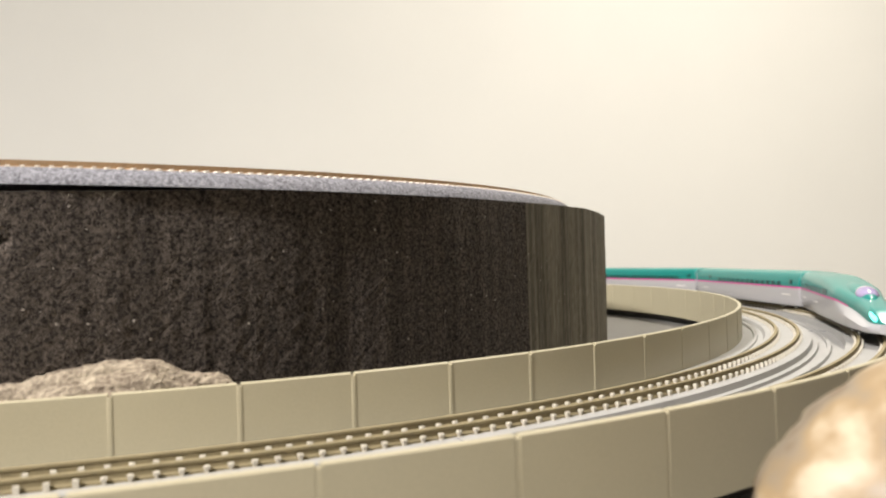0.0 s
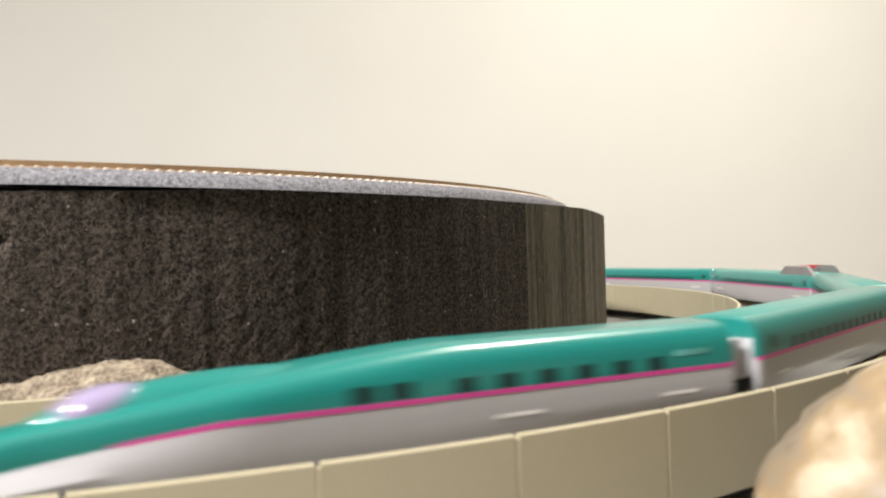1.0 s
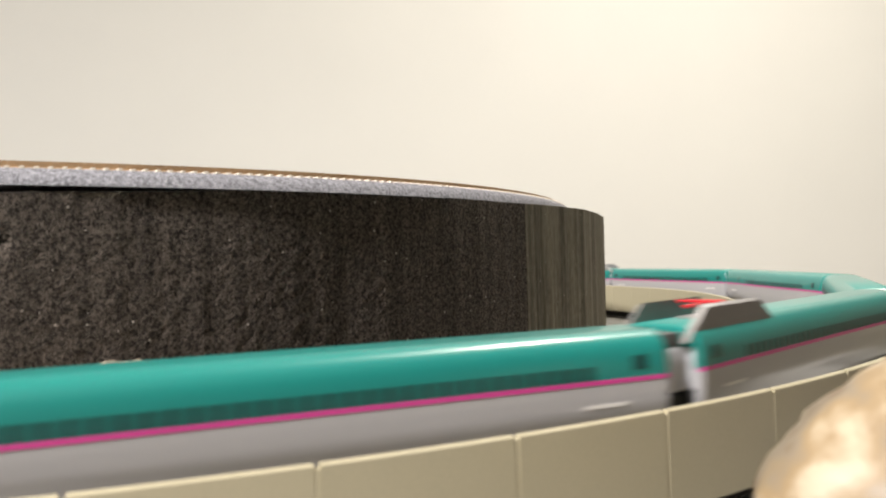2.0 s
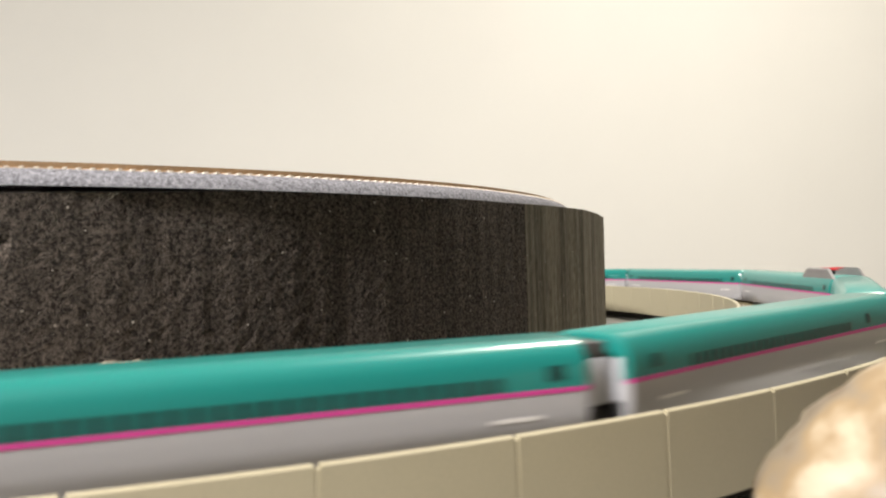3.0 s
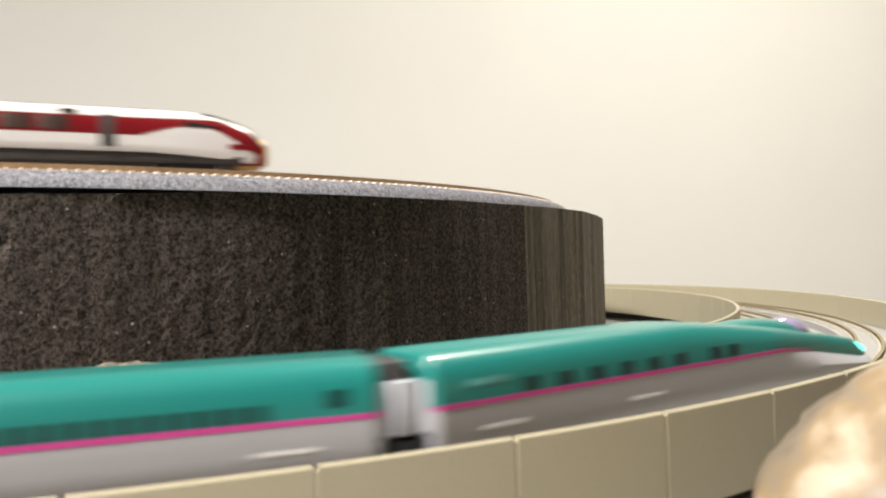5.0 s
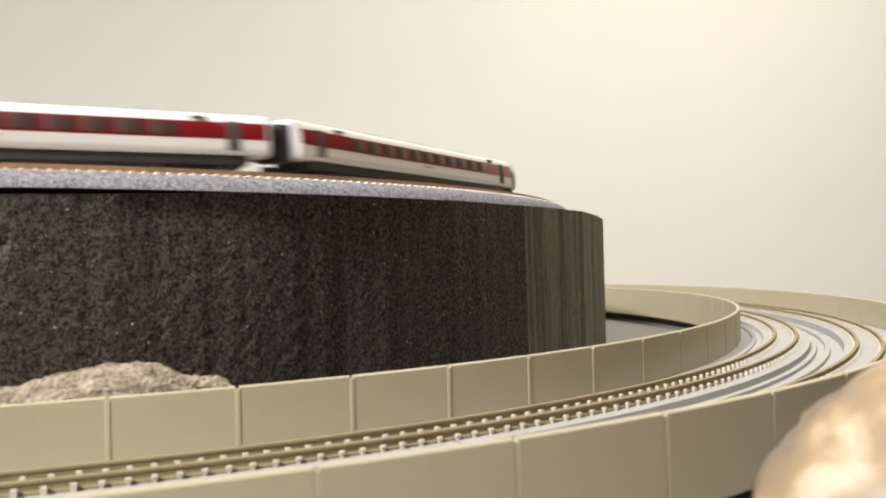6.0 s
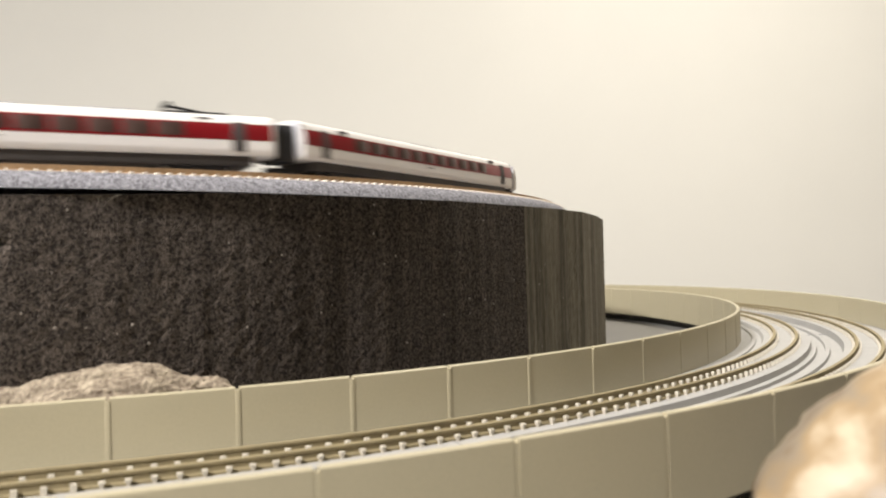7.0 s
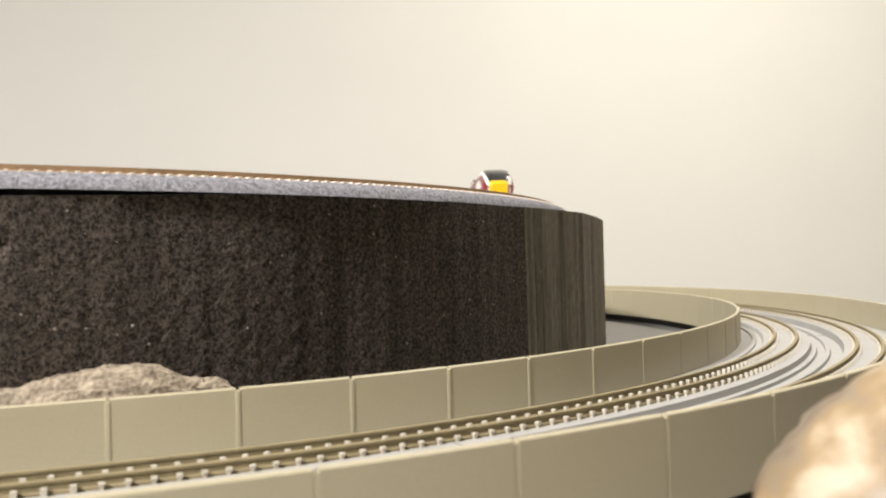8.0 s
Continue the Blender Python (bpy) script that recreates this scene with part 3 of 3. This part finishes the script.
def white_middle():
    car = thing("express_train_car", "white express train car with crimson band on the upper track", "model train car", "cars of the white express train")
    h = A_PITCH / 2 - 0.0026
    e = AW - 0.0007
    st = [(-h, e, e, AZB, AZS, AZR - 0.0006), (-h + 0.0009, AW, AW, AZB, AZS, AZR), (h - 0.0009, AW, AW, AZB, AZS, AZR), (h, e, e, AZB, AZS, AZR - 0.0006)]
    white_shell(car, st, -h + 0.001, h - 0.001)
    white_details(car, h)
    gangway(car, -A_PITCH / 2, 0.0056, 0.0066, 0.0188, M_BLACK)
    return car


def white_nose(f, x0, tip):
    """Station of the sloping nose, f from its root to its tip."""
    g = max(0.0, (f - 0.36) / 0.64)
    roof = AZR - 0.0074 * g ** 2.0
    w = AW * (1 - 0.20 * f ** 2.6)
    if f > 0.86:
        k = (f - 0.86) / 0.14
        w *= 1 - 0.22 * k * k
        roof -= 0.0022 * k ** 2.2
    return x0 + (tip - x0) * f, w, w, AZB - 0.0034 * f ** 1.5, AZS - 0.0012 * f, roof


def white_end():
    """End car with a sloping nose towards +x."""
    car = thing("express_train_car", "white express end car with yellow front and dark windscreen", "model train car", "cars of the white express train")
    h = A_PITCH / 2 - 0.0026
    tip = h + 0.0005
    x0 = h - 0.038
    e = AW - 0.0007
    st = [(-h, e, e, AZB, AZS, AZR - 0.0006), (-h + 0.0009, AW, AW, AZB, AZS, AZR)]
    st += [white_nose(i / 24, x0, tip) for i in range(25)]
    white_shell(car, st, -h + 0.001, x0 + 0.002)
    white_details(car, h, False)

    def skin(f, z, out):
        x, w, ws, zb, zs, zr = white_nose(f, x0, tip)
        return Vector((x, half_width(z, w, zs, zr) + out, z))

    def swept(f0, f1, low, high, out, n=18):
        """Pair of bands that lie on both flanks of the nose between two heights."""
        for sy in (-1, 1):
            rings = []
            for i in range(n + 1):
                f = f0 + (f1 - f0) * i / n
                a, b = low(f), high(f)
                zz = [a + (b - a) * k / 4 for k in range(5)]
                front = [skin(f, z, out) for z in zz]
                back = [skin(f, z, -0.0009) for z in reversed(zz)]
                rings.append([Vector((p.x, sy * p.y, p.z)) for p in front + back])
            yield grid_solid(rings)

    def top_of(f):
        return white_nose(f, x0, tip)[5]

    for bm in swept(0.02, 0.97, lambda f: 0.0127 + 0.0033 * math.sin(math.pi * min(1, f / 0.9)) ** 1.2 - 0.0062 * max(0, (f - 0.5) / 0.5) ** 1.5,
                    lambda f: min(0.0178 + 0.0006 * f, top_of(f) - 0.0024 + 0.0006 * f), 0.00014):
        part("red_sweep", bm, M_CRIMSON, car, "crimson sweep that narrows down the nose")
    for bm in swept(0.36, 0.66, lambda f: 0.0157, lambda f: 0.0157 + 0.0016 * (0.68 - f) / 0.32, 0.00026, 8):
        part("cab_window", bm, M_GLASS, car, "dark wedge cab side window")
    for bm in swept(0.70, 1.0, lambda f: 0.0093, lambda f: 0.0093 + 0.0022 * f, 0.00020, 8):
        part("corner", bm, M_CRIMSON, car, "red nose corner")

    def over(f, first, out):
        x, w, ws, zb, zs, zr = white_nose(f, x0, tip)
        up = section(w, ws, zb, zs, zr)[1]
        half = [(y + out * (y > 1e-7), z + out) for y, z in up[first:]]
        under = [(y * 0.9, z - 0.0016) for y, z in up[first:]]
        right = [Vector((x, y, z)) for y, z in half] + [Vector((x, -y, z)) for y, z in reversed(half) if y > 1e-7]
        back = [Vector((x, -y, z)) for y, z in under if y > 1e-7] + [Vector((x, y, z)) for y, z in reversed(under)]
        return right + back
    part("windscreen", grid_solid([over(0.50 + 0.48 * i / 14, 10, 0.00025) for i in range(15)]), M_GLASS, car, "dark sloping windscreen")
    rings = []
    for x, w, z0, z1 in ((tip - 0.0075, 0.0051, 0.0046, 0.0141), (tip - 0.0030, 0.0051, 0.0043, 0.0140), (tip + 0.0002, 0.0049, 0.0043, 0.0131), (tip + 0.0013, 0.0042, 0.0050, 0.0117)):
        c = 0.0012
        rings.append([Vector((x, y, z)) for y, z in ((w, z0 + c), (w, z1 - c), (w - c, z1), (c - w, z1), (-w, z1 - c), (-w, z0 + c), (c - w, z0), (w - c, z0))])
    part("front_panel", grid_solid(rings), M_YELLOW, car, "bulging warning yellow front panel")
    for sy in (-1, 1):
        part("skirt_corner", box(tip - 0.011, tip - 0.0002, sy * 0.0061 - 0.0012, sy * 0.0061 + 0.0008, 0.0044, 0.0108, 0.0007), M_CRIMSON, car, "red lower nose corner")
        part("headlight", box(tip - 0.004, tip + 0.0001, sy * 0.0058 - 0.0006, sy * 0.0058 + 0.0006, 0.0109, 0.0116, 0.0002), M_WHITE, car, "narrow pale headlight")
    pantograph_white(car, -h + 0.024)
    gangway(car, -A_PITCH / 2, 0.0056, 0.0066, 0.0188, M_BLACK)
    return car


def pantograph_white(car, x):
    p = part("pantograph", box(x - 0.010, x + 0.010, -0.004, 0.004, AZR - 0.0004, AZR + 0.0006, 0.0002), M_BLACK, car, "folded dark pantograph")
    m = Matrix.Translation((x, 0, AZR + 0.0014)) @ Matrix.Rotation(radians(-9), 4, "Y")
    part("arm", box(-0.009, 0.009, -0.0004, 0.0004, -0.0004, 0.0004, m=m), M_BLACK, p)
    part("contact_bar", box(x + 0.007, x + 0.0085, -0.005, 0.005, AZR + 0.0024, AZR + 0.0031), M_BLACK, p)


GREEN, WHITE = [], []


def make_trains():
    end = green_end()
    wide_spaced = green_middle(-0.035, 0.0072, 13, 0.0045, (-0.052, 0.066))
    short_row = green_middle(-0.035, 0.0036, 25, 0.0025, (-0.050, 0.066))
    mid = green_middle(-0.056, 0.0036, 32, 0.0025, (-0.0685, 0.0685))
    panto = green_middle(-0.052, 0.0036, 30, 0.0025, (-0.066, 0.0685))
    pantograph_set(panto, G_PITCH / 2 - 0.0235)
    cars = {0: end, 1: wide_spaced, 2: mid, 3: panto, 5: short_row}
    for i in range(10):
        GREEN.append(cars[i] if i in cars else copy_thing(end if i == 9 else panto if i == 7 else mid, Matrix()))
    wend, wmid = white_end(), white_middle()
    for i in range(5):
        if i in (0, 4):
            WHITE.append(wend if i == 0 else copy_thing(wend, Matrix()))
        else:
            WHITE.append(wmid if i == 1 else copy_thing(wmid, Matrix()))


make_trains()


def car_pose(loop, r, z, s, half, sign):
    """Pose of a car whose bogies stand on the loop at s - half and s + half; sign: way of its nose."""
    a = loop.at(s - half, r, z)[0]
    b = loop.at(s + half, r, z)[0]
    d = (b - a) * sign
    return Matrix.Translation((a + b) / 2) @ Matrix.Rotation(math.atan2(d.y, d.x), 4, "Z")


def rail_chairs():
    """Small pale chairs that hold the lower rails, on both sides of each rail."""
    step = 0.0122
    bm = box(-0.0006, 0.0006, -0.0005, 0.0005, 0.0010, 0.0017, 0.00006)
    box(-0.00035, 0.00035, -0.0004, 0.0004, 0, 0.0010, bm=bm)
    me = smooth_mesh(bm, "rail_chair", M_CHAIR)
    rest = bmesh.new()
    n = 0
    for r, lo, hi in ((0.381, 0.33, 0.85), (0.414, 0.84, 1.20)):
        for i in range(int(2.4 / step)):
            s = 0.2 + i * step
            for d in (-0.0047, 0.0047):
                for e in (-0.0013, 0.0013):
                    p, a = LOWER.at(s, r + d + e, DECK_Z + 0.0016)
                    m = Matrix.Translation(p) @ Matrix.Rotation(a, 4, "Z")
                    if lo < s < hi and n < 300:
                        ob = new("rail_chair", me)
                        ob.parent = VIADUCT
                        ob.matrix_basis = m
                        n += 1
                    else:
                        q = [rest.verts.new(m @ Vector((x, y, z))) for z in (0, 0.0018) for x, y in ((-0.00055, -0.00055), (0.00055, -0.00055), (0.00055, 0.00055), (-0.00055, 0.00055))]
                        for f in ((4, 5, 6, 7), (0, 1, 5, 4), (1, 2, 6, 5), (2, 3, 7, 6), (3, 0, 4, 7)):
                            rest.faces.new([q[k] for k in f])
    ob = part("chair_strip", rest, M_CHAIR, VIADUCT)
    tagged(ob, kind="stuff")


def sleepers():
    """Sleepers of the upper tracks with their ends proud of the ballast."""
    step = 0.0098
    # whole sleeper is pale so that its tips show as painted highlights
    tie = smooth_mesh(box(-0.00055, 0.00055, -0.0091, 0.0091, -0.0010, 0.0, 0.00015), "sleeper", M_TIELIT)
    for r in (0.315, 0.2865):
        for i in range(149):
            p, a = UPPER.at(0.14 + i * step, r, UP_TIE + 0.0001)
            ob = new("sleeper", tie)
            ob.parent = UPTRACK
            ob.matrix_basis = Matrix.Translation(p) @ Matrix.Rotation(a, 4, "Z")


rail_chairs()
sleepers()


def slab_joints():
    """Narrow dark joints where two deck pieces meet."""
    for k in range(3):
        s0 = OUT_FIRST + (1.5 + 10 * k) * STEP
        for r0, r1, z in ((0.3716, 0.3911, DECK_Z + 0.0018), (0.3938, 0.4038, DECK_Z - 0.0012), (0.4045, 0.4235, DECK_Z + 0.0018)):
            p, a = LOWER.at(s0, (r0 + r1) / 2, z)
            ob = part("slab_joint", box(-0.00022, 0.00022, -(r1 - r0) / 2 + 0.0003, (r1 - r0) / 2 - 0.0003, -0.0004, 0.00008), M_DARKDECK, VIADUCT)
            ob.matrix_basis = Matrix.Translation(p) @ Matrix.Rotation(a, 4, "Z")


slab_joints()


def motions():
    times = [i * 0.1 for i in range(81)]
    for i, car in enumerate(GREEN):
        nose = 1 if i == 9 else -1
        walk(car, [(t, car_pose(LOWER, 0.414, RAIL_Z, 1.468 - 0.8119 * t + 0.3804 * (i - 0.5), G_BOGIE / 0.414, nose)) for t in times])
    for i, car in enumerate(WHITE):
        nose = -1 if i == 4 else 1
        walk(car, [(t, car_pose(UPPER, 0.2865, UP_RAIL, 0.519 + 1.1390 * (t - 5.8) + 0.5665 * (1.5 - i), A_BOGIE / 0.2865, nose)) for t in times])


motions()
